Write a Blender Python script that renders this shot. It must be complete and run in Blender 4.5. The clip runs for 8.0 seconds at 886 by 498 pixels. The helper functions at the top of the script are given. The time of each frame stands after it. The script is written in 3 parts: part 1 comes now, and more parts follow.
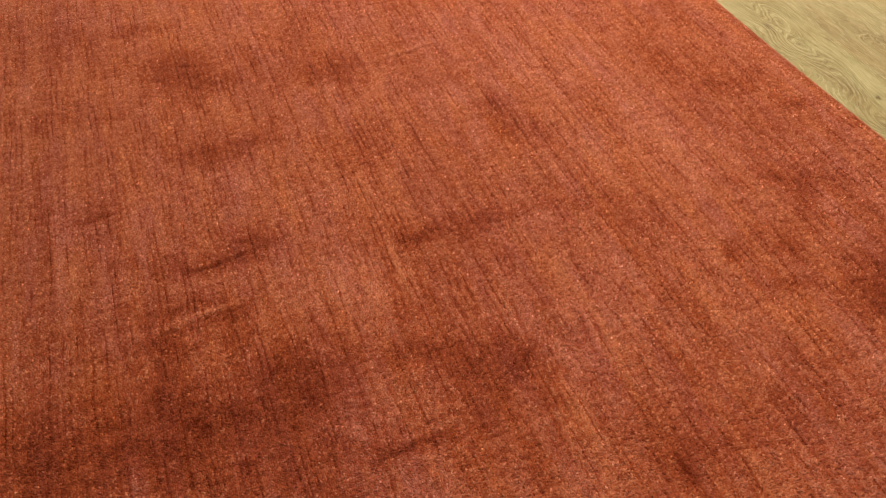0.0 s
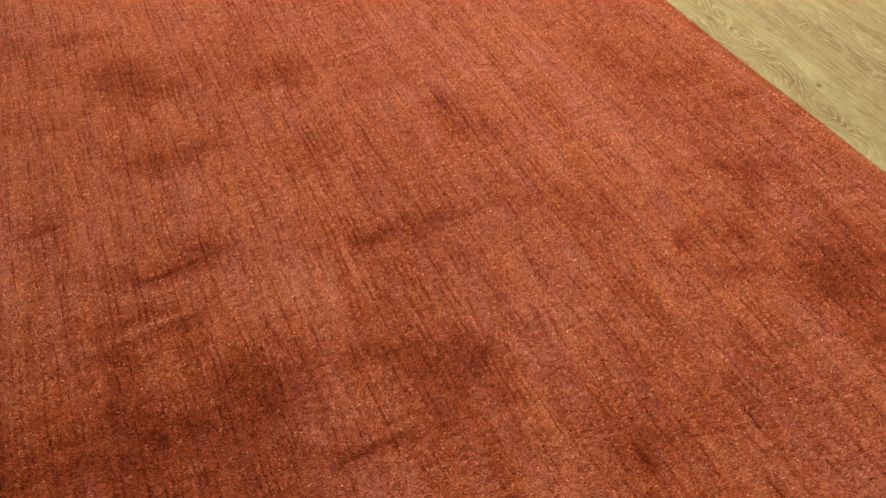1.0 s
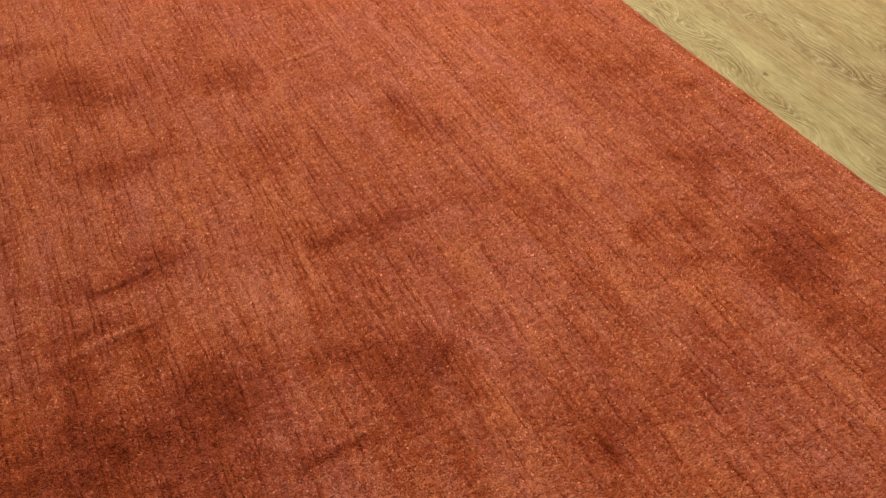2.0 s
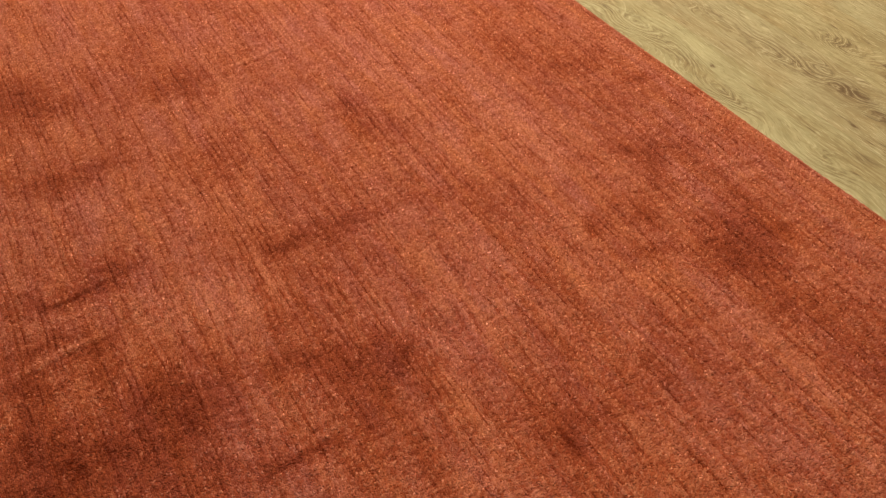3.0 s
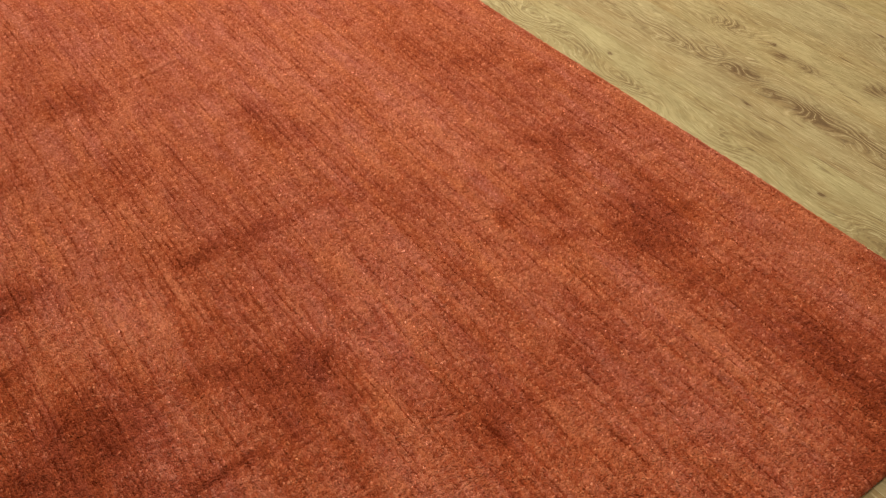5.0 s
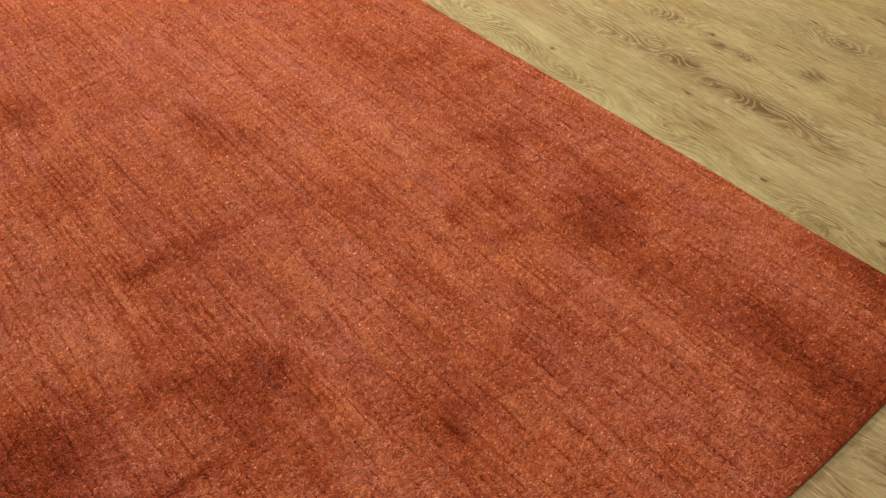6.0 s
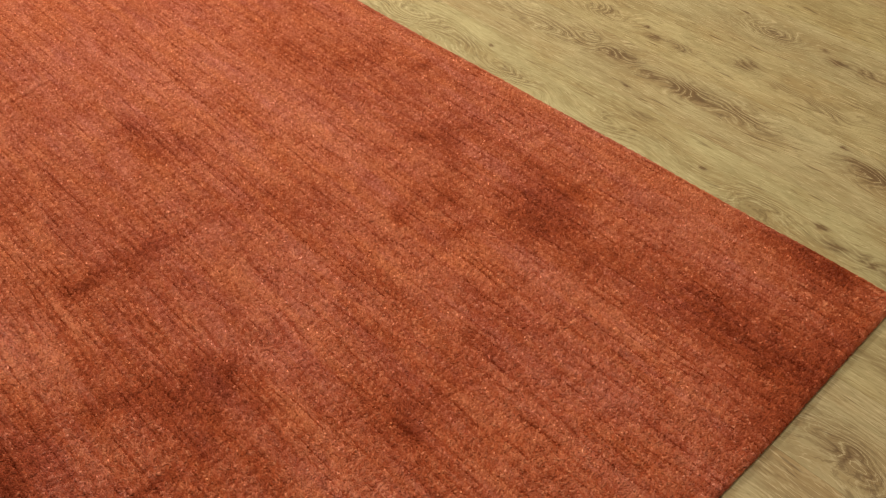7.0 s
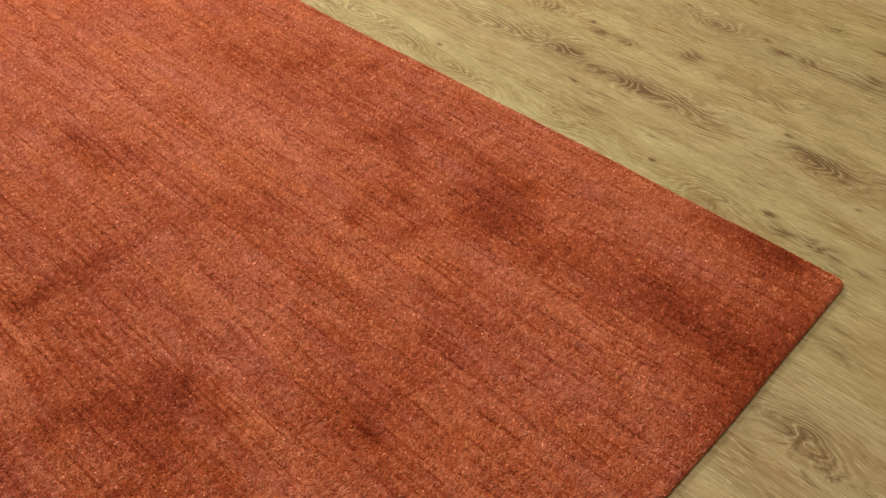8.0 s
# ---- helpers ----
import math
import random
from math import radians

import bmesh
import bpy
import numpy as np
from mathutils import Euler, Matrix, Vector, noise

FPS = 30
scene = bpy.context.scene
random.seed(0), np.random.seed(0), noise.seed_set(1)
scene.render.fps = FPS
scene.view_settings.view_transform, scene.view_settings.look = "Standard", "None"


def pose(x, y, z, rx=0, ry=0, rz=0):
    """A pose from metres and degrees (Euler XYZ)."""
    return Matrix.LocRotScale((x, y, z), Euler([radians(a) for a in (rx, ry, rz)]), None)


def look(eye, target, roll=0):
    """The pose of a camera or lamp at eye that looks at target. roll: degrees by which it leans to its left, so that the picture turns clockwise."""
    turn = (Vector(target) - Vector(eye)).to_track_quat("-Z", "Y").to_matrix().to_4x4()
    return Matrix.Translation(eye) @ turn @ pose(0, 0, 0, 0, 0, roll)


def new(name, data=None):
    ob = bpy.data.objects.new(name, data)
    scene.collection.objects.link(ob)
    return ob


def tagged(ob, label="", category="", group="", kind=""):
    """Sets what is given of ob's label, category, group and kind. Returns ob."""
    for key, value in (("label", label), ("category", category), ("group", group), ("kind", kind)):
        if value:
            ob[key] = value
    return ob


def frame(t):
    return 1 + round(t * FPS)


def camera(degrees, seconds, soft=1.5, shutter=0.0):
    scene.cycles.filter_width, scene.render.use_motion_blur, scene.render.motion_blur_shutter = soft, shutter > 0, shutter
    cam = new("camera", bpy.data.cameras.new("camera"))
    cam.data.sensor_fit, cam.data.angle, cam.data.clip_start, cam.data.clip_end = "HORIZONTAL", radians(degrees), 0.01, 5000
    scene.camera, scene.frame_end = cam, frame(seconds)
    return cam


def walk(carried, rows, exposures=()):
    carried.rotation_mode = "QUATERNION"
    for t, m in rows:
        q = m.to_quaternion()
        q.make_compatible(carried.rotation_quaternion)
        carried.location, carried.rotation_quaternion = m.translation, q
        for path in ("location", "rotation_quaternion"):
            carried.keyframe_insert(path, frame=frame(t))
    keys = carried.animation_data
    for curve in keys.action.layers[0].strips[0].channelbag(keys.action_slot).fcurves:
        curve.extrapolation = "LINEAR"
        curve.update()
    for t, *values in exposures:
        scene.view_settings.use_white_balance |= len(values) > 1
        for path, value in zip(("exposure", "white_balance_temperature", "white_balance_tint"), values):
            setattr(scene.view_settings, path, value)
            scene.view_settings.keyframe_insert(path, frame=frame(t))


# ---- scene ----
import itertools

# ---- camera ----
cam = camera(52.3, 8.0, soft=1.0)
# seconds, eye, heading (left of +y), pitch, lean
ROWS = [
    (0.0, -1.3058, -0.1941, 1.1939, -16.64, -43.97, -4.36),
    (0.5, -1.3020, -0.1947, 1.1933, -18.58, -44.08, -4.09),
    (1.0, -1.2983, -0.1955, 1.1927, -20.34, -44.19, -3.93),
    (1.5, -1.2949, -0.1965, 1.1921, -22.04, -44.31, -3.88),
    (3.0, -1.2860, -0.2008, 1.1909, -27.24, -44.56, -3.34),
    (3.5, -1.2831, -0.2027, 1.1904, -29.05, -44.65, -3.16),
    (4.0, -1.2804, -0.2051, 1.1901, -30.73, -44.71, -2.94),
    (4.5, -1.2775, -0.2078, 1.1895, -32.40, -44.76, -2.75),
    (6.0, -1.2681, -0.2170, 1.1874, -38.09, -44.90, -2.39),
    (6.5, -1.2646, -0.2201, 1.1865, -40.24, -44.97, -2.19),
    (7.0, -1.2610, -0.2235, 1.1854, -42.42, -45.01, -1.78),
    (7.5, -1.2577, -0.2273, 1.1844, -44.23, -45.04, -1.58),
    (8.0, -1.2544, -0.2311, 1.1835, -46.01, -45.06, -1.38),
]


def aimed(x, y, z, heading, pitch, lean):
    a, p = radians(heading), radians(pitch)
    way = Vector((-math.sin(a) * math.cos(p), math.cos(a) * math.cos(p), math.sin(p)))
    return look((x, y, z), Vector((x, y, z)) + way, lean)


walk(cam, [(t, aimed(*row)) for t, *row in ROWS])

# ---- light: unseen ceiling lamps of the showroom, warm, large and soft ----
world = bpy.data.worlds.new("room_air")
scene.world = world
world.use_nodes = True
world.node_tree.nodes["Background"].inputs["Color"].default_value = (1.0, 0.9, 0.74, 1)
world.node_tree.nodes["Background"].inputs["Strength"].default_value = 0.05


def unseen_lamp(x, y, wide, deep, watts, colour):
    data = bpy.data.lights.new("unseen_lamp", "AREA")
    data.shape, data.size, data.size_y, data.energy, data.color = "RECTANGLE", wide, deep, watts, colour
    ob = new("unseen_lamp", data)
    ob.matrix_world = pose(x, y, 2.66)
    return ob


WARM = (1.0, 0.86, 0.62)
unseen_lamp(0.25, 3.3, 0.5, 0.5, 85.5, WARM)
# added lamp, unseen, to lift the rug's near part and let its edges fall off
unseen_lamp(-0.35, 0.6, 1.2, 1.2, 29.5, WARM)


# ---- materials ----
class Nodes:
    """Short hand for building a node material."""

    def __init__(self, name):
        self.mat = bpy.data.materials.new(name)
        self.mat.use_nodes = True
        self.tree = self.mat.node_tree
        self.bsdf = self.tree.nodes["Principled BSDF"]

    def add(self, kind, **values):
        node = self.tree.nodes.new(kind)
        for key, value in values.items():
            setattr(node, key, value)
        return node

    def link(self, a, b):
        self.tree.links.new(a, b)

    def put(self, socket, value):
        if isinstance(value, bpy.types.NodeSocket):
            self.link(value, socket)
        else:
            socket.default_value = value

    def math(self, op, a, b=0.0, c=0.0, clamp=False):
        node = self.add("ShaderNodeMath", operation=op, use_clamp=clamp)
        for n, v in enumerate((a, b, c)):
            self.put(node.inputs[n], v)
        return node.outputs[0]

    def noise(self, vector, scale, detail=3.0, rough=0.55, distortion=0.0):
        node = self.add("ShaderNodeTexNoise")
        self.link(vector, node.inputs["Vector"])
        for key, v in (("Scale", scale), ("Detail", detail), ("Roughness", rough), ("Distortion", distortion)):
            node.inputs[key].default_value = v
        return node.outputs["Fac"]

    def span(self, value, a, b, c=0.0, d=1.0):
        node = self.add("ShaderNodeMapRange")
        for n, v in enumerate((value, a, b, c, d)):
            self.put(node.inputs[n], v)
        return node.outputs[0]

    def mix(self, fac, a, b, blend="MIX"):
        node = self.add("ShaderNodeMix", data_type="RGBA", blend_type=blend)
        self.put(node.inputs[0], fac)
        for n, v in ((6, a), (7, b)):
            self.put(node.inputs[n], v if isinstance(v, bpy.types.NodeSocket) else (*v, 1))
        return node.outputs[2]

    def scaled(self, vector, x, y, z):
        node = self.add("ShaderNodeVectorMath", operation="MULTIPLY")
        self.link(vector, node.inputs[0])
        node.inputs[1].default_value = (x, y, z)
        return node.outputs[0]

    def attribute(self, name):
        return self.add("ShaderNodeAttribute", attribute_name=name).outputs["Fac"]


# The printed oak decor: knots as (x, y, half width, half length, darkness, rings that close round it).
KNOTS = []


def knot(x, y, rx, ry, dark, rings):
    KNOTS.append((x, y, rx, ry, dark, rings))


def flame(x, y, rx, ry, rings, dark=0.10):
    """Nested arches of pale and dark grain."""
    knot(x, y, rx, ry, dark, -rings)


def decor(x, y):
    """The decor sheet that comes back in several rows: a loose whorl, a spot, an eye and a run of burr."""
    knot(x + 0.004, y + 0.160, 0.022, 0.050, 0.22, 3.4)
    knot(x + 0.027, y + 0.042, 0.006, 0.010, 0.95, 0.0)
    knot(x, y, 0.011, 0.018, 1.00, 0.8)
    knot(x + 0.006, y - 0.070, 0.016, 0.032, 0.55, 1.6)
    knot(x - 0.002, y - 0.135, 0.004, 0.045, 0.45, 0.0)
    knot(x + 0.037, y - 0.220, 0.018, 0.030, 0.42, 0.6)


decor(0.053, 0.148)
decor(0.396, 0.814)
decor(0.597, 0.449)
# row with the striped knots
knot(0.278, 0.836, 0.020, 0.034, 0.80, 2.6)
knot(0.284, 0.796, 0.010, 0.030, 0.35, 0.5)
knot(0.264, 0.728, 0.009, 0.022, 0.60, 0.3)
knot(0.266, 0.632, 0.022, 0.046, 0.75, 3.0)
knot(0.256, 0.585, 0.012, 0.030, 0.30, 1.0)
knot(0.283, 0.500, 0.016, 0.040, 0.28, 1.2)
knot(0.300, 0.250, 0.008, 0.020, 0.60, 0.4)
knot(0.290, 0.205, 0.014, 0.022, 1.00, 0.6)
knot(0.286, 0.166, 0.024, 0.044, 0.80, 3.2)
knot(0.268, 0.560, 0.022, 0.26, 0.18, 0.0)
knot(0.590, 0.230, 0.010, 0.09, 0.25, 0.0)
# the whorl past the rug's end
knot(-0.334, -0.072, 0.032, 0.052, 0.14, 3.4)
knot(-0.338, -0.088, 0.012, 0.018, 0.72, 1.0)
knot(-0.318, -0.098, 0.010, 0.014, 0.42, 0.8)
knot(-0.346, -0.132, 0.016, 0.018, 0.46, 1.0)
knot(-0.366, -0.160, 0.009, 0.014, 0.42, 0.5)
knot(-0.145, -0.055, 0.012, 0.040, 0.30, 0.8)
# flames and whorls in the row along the rug's edge
flame(0.070, 1.500, 0.026, 0.060, 3.4)
flame(0.063, 1.435, 0.024, 0.050, 3.0)
flame(0.060, 1.310, 0.028, 0.060, 3.6)
flame(0.072, 1.220, 0.024, 0.055, 3.2)
knot(0.064, 1.119, 0.018, 0.030, 0.26, 0.8)
flame(0.044, 0.962, 0.016, 0.040, 2.8, 0.22)
flame(0.042, 0.898, 0.018, 0.040, 3.0, 0.16)
flame(0.050, 0.640, 0.020, 0.060, 2.6)
knot(0.122, 0.643, 0.012, 0.024, 0.42, 0.6)
# flames and burr in the next rows
flame(0.252, 1.270, 0.022, 0.060, 3.0)
flame(0.255, 1.152, 0.024, 0.045, 3.2, 0.20)
flame(0.255, 1.045, 0.026, 0.055, 3.6, 0.24)
flame(0.262, 0.950, 0.022, 0.050, 3.0, 0.24)
flame(0.308, 0.930, 0.014, 0.036, 2.2, 0.20)
flame(0.262, 0.487, 0.022, 0.060, 2.6, 0.16)
flame(0.410, 0.966, 0.022, 0.045, 3.0, 0.22)
flame(0.420, 0.420, 0.016, 0.036, 2.6, 0.30)
flame(0.410, 0.352, 0.016, 0.036, 2.8, 0.34)
flame(0.423, 0.495, 0.014, 0.030, 2.2, 0.30)
knot(0.440, 0.250, 0.012, 0.050, 0.26, 0.6)
knot(0.454, 0.586, 0.018, 0.026, 0.52, 0.5)
knot(0.608, 0.618, 0.022, 0.044, 0.36, 2.8)
knot(0.775, 0.392, 0.012, 0.026, 0.45, 1.2)
knot(0.614, 0.234, 0.018, 0.030, 0.45, 0.4)
knot(0.750, 0.269, 0.006, 0.020, 1.10, 0.0)
# pin knots
for px, py in ((0.326, 0.281), (0.643, 0.719), (0.189, 0.730), (0.095, 1.072), (0.071, 0.447), (0.204, 0.071), (0.080, 0.191)):
    knot(px, py, 0.004, 0.007, 1.0, 0.0)


def oak_material():
    n = Nodes("greyed_oak_decor")
    place = n.add("ShaderNodeNewGeometry").outputs["Position"]
    chance = n.add("ShaderNodeObjectInfo").outputs["Random"]
    lift = n.add("ShaderNodeCombineXYZ")
    n.link(n.math("MULTIPLY", chance, 7.0), lift.inputs[2])
    shift = n.add("ShaderNodeVectorMath", operation="ADD")
    n.link(place, shift.inputs[0])
    n.link(lift.outputs[0], shift.inputs[1])
    at = shift.outputs[0]
    split = n.add("ShaderNodeSeparateXYZ")
    n.link(place, split.inputs[0])
    # a waver so that no knot is a clean oval
    wx = n.math("MULTIPLY", n.math("SUBTRACT", n.noise(n.scaled(at, 1, 0.5, 1), 70, 4), 0.5), 0.016)
    wy = n.math("MULTIPLY", n.math("SUBTRACT", n.noise(n.scaled(at, 1, 0.5, 1.7), 60, 4), 0.5), 0.040)
    x, y = n.math("ADD", split.outputs[0], wx), n.math("ADD", split.outputs[1], wy)
    smooth_x = n.math("MULTIPLY_ADD", wx, 0.5, split.outputs[0])
    smooth_y = n.math("MULTIPLY_ADD", wy, 0.25, split.outputs[1])
    dark, push, lobes = 0.0, 0.0, 0.0
    for kx, ky, rx, ry, d, rings in KNOTS:
        dx = n.math("MULTIPLY", n.math("SUBTRACT", x, kx), 1 / rx)
        dy = n.math("MULTIPLY", n.math("SUBTRACT", y, ky), 1 / ry)
        r2 = n.math("MULTIPLY_ADD", dx, dx, n.math("MULTIPLY", dy, dy))
        dark = n.math("MULTIPLY_ADD", n.math("EXPONENT", n.math("MULTIPLY", r2, -1.1)), 0.85 * d, dark)
        dark = n.math("MULTIPLY_ADD", n.math("EXPONENT", n.math("MULTIPLY", r2, -0.38)), 0.28 * d, dark)
        if abs(rings) > 0.1:
            # growth rings that close round the knot and open out along the grain
            dx = n.math("MULTIPLY", n.math("SUBTRACT", smooth_x, kx), 1 / rx)
            dy = n.math("MULTIPLY", n.math("SUBTRACT", smooth_y, ky), 1 / ry)
            r2 = n.math("MULTIPLY_ADD", dx, dx, n.math("MULTIPLY", dy, dy))
            veil = n.math("EXPONENT", n.math("MULTIPLY", r2, -0.40))
            push = n.math("MULTIPLY_ADD", veil, min(1.0, 0.4 * abs(rings)), push)
            if d > 0.5 or rings < 0:
                # dark knots and flames: stacked arches, fanning out along the grain
                arch = n.math("MULTIPLY_ADD", n.math("MULTIPLY", dx, dx), 0.5, n.math("MULTIPLY", dy, -1.0))
                veil = n.math("MULTIPLY", veil, arch)
            lobes = n.math("MULTIPLY_ADD", veil, abs(rings) if kx > 0.1 else -abs(rings), lobes)
    # the grain flows along the plank and bends round the knots
    zed = n.add("ShaderNodeSeparateXYZ")
    n.link(at, zed.inputs[0])
    bent = n.add("ShaderNodeCombineXYZ")
    meander = n.math("MULTIPLY", n.math("SUBTRACT", n.noise(n.scaled(at, 5, 2.2, 1), 1.0, 3, 0.5), 0.5), 0.045)
    n.link(n.math("MULTIPLY_ADD", lobes, 0.012, n.math("ADD", split.outputs[0], meander)), bent.inputs[0])
    n.link(split.outputs[1], bent.inputs[1])
    n.link(zed.outputs[2], bent.inputs[2])
    flow = bent.outputs[0]
    figure = n.noise(n.scaled(flow, 26, 7, 1), 1.0, 7, 0.66, 0.9)
    fibre = n.noise(n.scaled(flow, 430, 34, 1), 1.0, 3, 0.6, 0.3)
    silver = n.noise(n.scaled(flow, 400, 30, 3.1), 1.0, 3, 0.6, 0.3)
    cloud = n.noise(n.scaled(at, 9, 3.0, 1), 1.5, 4, 0.6)
    streak = n.noise(n.scaled(flow, 75, 5, 1.4), 1.0, 5, 0.7, 0.4)
    nearby = n.math("MULTIPLY", push, 0.6, clamp=True)
    growth = n.noise(n.scaled(at, 9, 1.9, 1), 1.0, 6, 0.62, 0.6)
    turns = n.math("MULTIPLY_ADD", split.outputs[0], 60.0, n.math("MULTIPLY_ADD", growth, 10.0, lobes))
    wave = n.math("SINE", n.math("MULTIPLY", turns, 6.283))
    fine = n.math("SINE", n.math("MULTIPLY_ADD", turns, 15.7, n.math("MULTIPLY", growth, 20.0)))
    patchy = n.span(n.noise(n.scaled(at, 10, 4, 2), 1.2, 3), 0.43, 0.58, 0.10, 0.75)
    strong = n.math("MULTIPLY_ADD", nearby, 0.62, n.math("MULTIPLY", patchy, 0.38), clamp=True)
    colour = n.mix(n.span(figure, 0.34, 0.60), (0.450, 0.392, 0.234), (0.575, 0.515, 0.325))
    colour = n.mix(n.span(cloud, 0.42, 0.62, 0.0, 0.60), colour, (0.33, 0.250, 0.135))
    tan = n.noise(n.scaled(at, 14, 5, 1.3), 1.0, 4, 0.6)
    colour = n.mix(n.span(tan, 0.47, 0.66, 0.0, 0.55), colour, (0.43, 0.315, 0.165))
    colour = n.mix(n.math("MULTIPLY", nearby, 0.28), colour, (0.41, 0.300, 0.155))
    colour = n.mix(n.span(streak, 0.55, 0.66, 0.0, 0.18), colour, (0.25, 0.185, 0.095))
    colour = n.mix(n.span(streak, 0.43, 0.36, 0.0, 0.26), colour, (0.66, 0.585, 0.375))
    colour = n.mix(n.span(fibre, 0.58, 0.66, 0.0, 0.55), colour, (0.23, 0.165, 0.085))
    colour = n.mix(n.span(silver, 0.56, 0.64, 0.0, 0.52), colour, (0.76, 0.69, 0.48))
    colour = n.mix(n.math("MULTIPLY", n.span(wave, 0.70, 1.0), n.math("MULTIPLY", strong, 0.9)), colour, (0.21, 0.150, 0.078))
    colour = n.mix(n.math("MULTIPLY", n.span(fine, 0.55, 0.98), n.math("MULTIPLY", strong, 0.30)), colour, (0.25, 0.180, 0.095))
    check = n.math("MULTIPLY", n.span(n.noise(n.scaled(flow, 150, 11, 1.9), 1.0, 2, 0.5), 0.63, 0.69), n.span(tan, 0.42, 0.56))
    colour = n.mix(n.math("MULTIPLY", check, 0.7), colour, (0.17, 0.115, 0.06))
    ragged = n.span(n.noise(n.scaled(at, 120, 34, 1), 1.0, 3, 0.7), 0.3, 0.65, 0.65, 1.35)
    ragged = n.math("MULTIPLY", ragged, n.math("MULTIPLY_ADD", wave, 0.18, 1.0))
    ragged = n.math("MULTIPLY", n.math("MULTIPLY", dark, ragged), 1.0, clamp=True)
    colour = n.mix(ragged, colour, (0.215, 0.142, 0.078))
    colour = n.mix(n.math("MULTIPLY", n.span(wave, 0.45, 0.95), n.math("MULTIPLY", ragged, 0.4)), colour, (0.10, 0.062, 0.035))
    colour = n.mix(n.math("MULTIPLY", n.span(wave, -0.80, -1.0), n.math("MULTIPLY", strong, 0.80)), colour, (0.70, 0.63, 0.43))
    tint = n.add("ShaderNodeObjectInfo").outputs["Color"]
    n.link(n.mix(1.0, colour, tint, "MULTIPLY"), n.bsdf.inputs["Base Color"])
    n.link(n.span(streak, 0.3, 0.7, 0.50, 0.64), n.bsdf.inputs["Roughness"])
    n.bsdf.inputs["Specular IOR Level"].default_value = 0.35
    bump = n.add("ShaderNodeBump")
    bump.inputs["Strength"].default_value, bump.inputs["Distance"].default_value = 0.25, 0.0006
    n.link(n.math("ADD", fibre, streak), bump.inputs["Height"])
    n.link(bump.outputs[0], n.bsdf.inputs["Normal"])
    return n.mat


def wool_material():
    n = Nodes("rust_red_wool")
    shade, warm, fleck = n.attribute("shade"), n.attribute("warm"), n.attribute("fleck")
    ramp = n.add("ShaderNodeValToRGB")
    n.link(shade, ramp.inputs[0])
    stops = ramp.color_ramp
    stops.elements[0].position, stops.elements[0].color = 0.0, (0.212, 0.031, 0.010, 1)
    stops.elements[1].position, stops.elements[1].color = 1.0, (0.76, 0.290, 0.180, 1)
    mid = stops.elements.new(0.5)
    mid.color = (0.468, 0.111, 0.053, 1)
    colour = n.mix(n.span(warm, 0.5, 1.0, 0.0, 0.55), ramp.outputs[0], (1.06, 0.99, 0.58), "MULTIPLY")
    colour = n.mix(n.span(warm, 0.5, 0.0, 0.0, 0.55), colour, (0.90, 0.93, 1.55), "MULTIPLY")
    colour = n.mix(n.span(fleck, 0.976, 0.992, 0.0, 0.85), colour, (1.6, 2.0, 2.3), "MULTIPLY")
    n.link(colour, n.bsdf.inputs["Base Color"])
    n.bsdf.inputs["Roughness"].default_value = 0.9
    n.bsdf.inputs["Specular IOR Level"].default_value = 0.15
    n.bsdf.inputs["Sheen Weight"].default_value = 0.22
    n.bsdf.inputs["Sheen Roughness"].default_value = 0.45
    n.bsdf.inputs["Sheen Tint"].default_value = (1.0, 0.82, 0.74, 1)
    return n.mat


def plain_material(name, colour, rough, scale):
    n = Nodes(name)
    place = n.add("ShaderNodeNewGeometry").outputs["Position"]
    blotch = n.noise(place, scale, 4)
    n.link(n.mix(n.span(blotch, 0.3, 0.7), [0.93 * c for c in colour], colour), n.bsdf.inputs["Base Color"])
    n.bsdf.inputs["Roughness"].default_value = rough
    bump = n.add("ShaderNodeBump")
    bump.inputs["Strength"].default_value, bump.inputs["Distance"].default_value = 0.1, 0.001
    n.link(n.noise(place, scale * 60, 2), bump.inputs["Height"])
    n.link(bump.outputs[0], n.bsdf.inputs["Normal"])
    return n.mat


OAK = oak_material()
WOOL = wool_material()
PAINT = plain_material("wall_paint", (0.72, 0.68, 0.60), 0.8, 1.5)
SCREED = plain_material("grey_underlay", (0.25, 0.24, 0.22), 0.9, 4)
JUTE = plain_material("rug_backing_weave", (0.36, 0.09, 0.05), 0.95, 30)


# ---- setting ----
def box(name, a, b, material, label, category):
    bm = bmesh.new()
    bmesh.ops.create_cube(bm, size=1)
    for v in bm.verts:
        v.co = [(p + q) / 2 + c * (q - p) for p, q, c in zip(a, b, v.co)]
    mesh = bpy.data.meshes.new(name)
    bm.to_mesh(mesh)
    bm.free()
    mesh.materials.append(material)
    return tagged(new(name, mesh), label, category, kind="structure")


X0, X1, Y0, Y1, TOP = -3.342, 2.73, -2.6, 4.4, 2.7
floor = box("floor", (X0, Y0, -0.06), (X1, Y1, -0.009), SCREED, "floor of pale yellowish oak-look planks with dark knots", "floor")
box("wall_north", (X0, Y1, -0.06), (X1, Y1 + 0.12, TOP), PAINT, "plain off-white painted wall", "wall")
box("wall_south", (X0, Y0 - 0.12, -0.06), (X1, Y0, TOP), PAINT, "plain off-white painted wall", "wall")
box("wall_west", (X0 - 0.12, Y0 - 0.12, -0.06), (X0, Y1 + 0.12, TOP), PAINT, "plain off-white painted wall", "wall")
box("wall_east", (X1, Y0 - 0.12, -0.06), (X1 + 0.12, Y1 + 0.12, TOP), PAINT, "plain off-white painted wall", "wall")
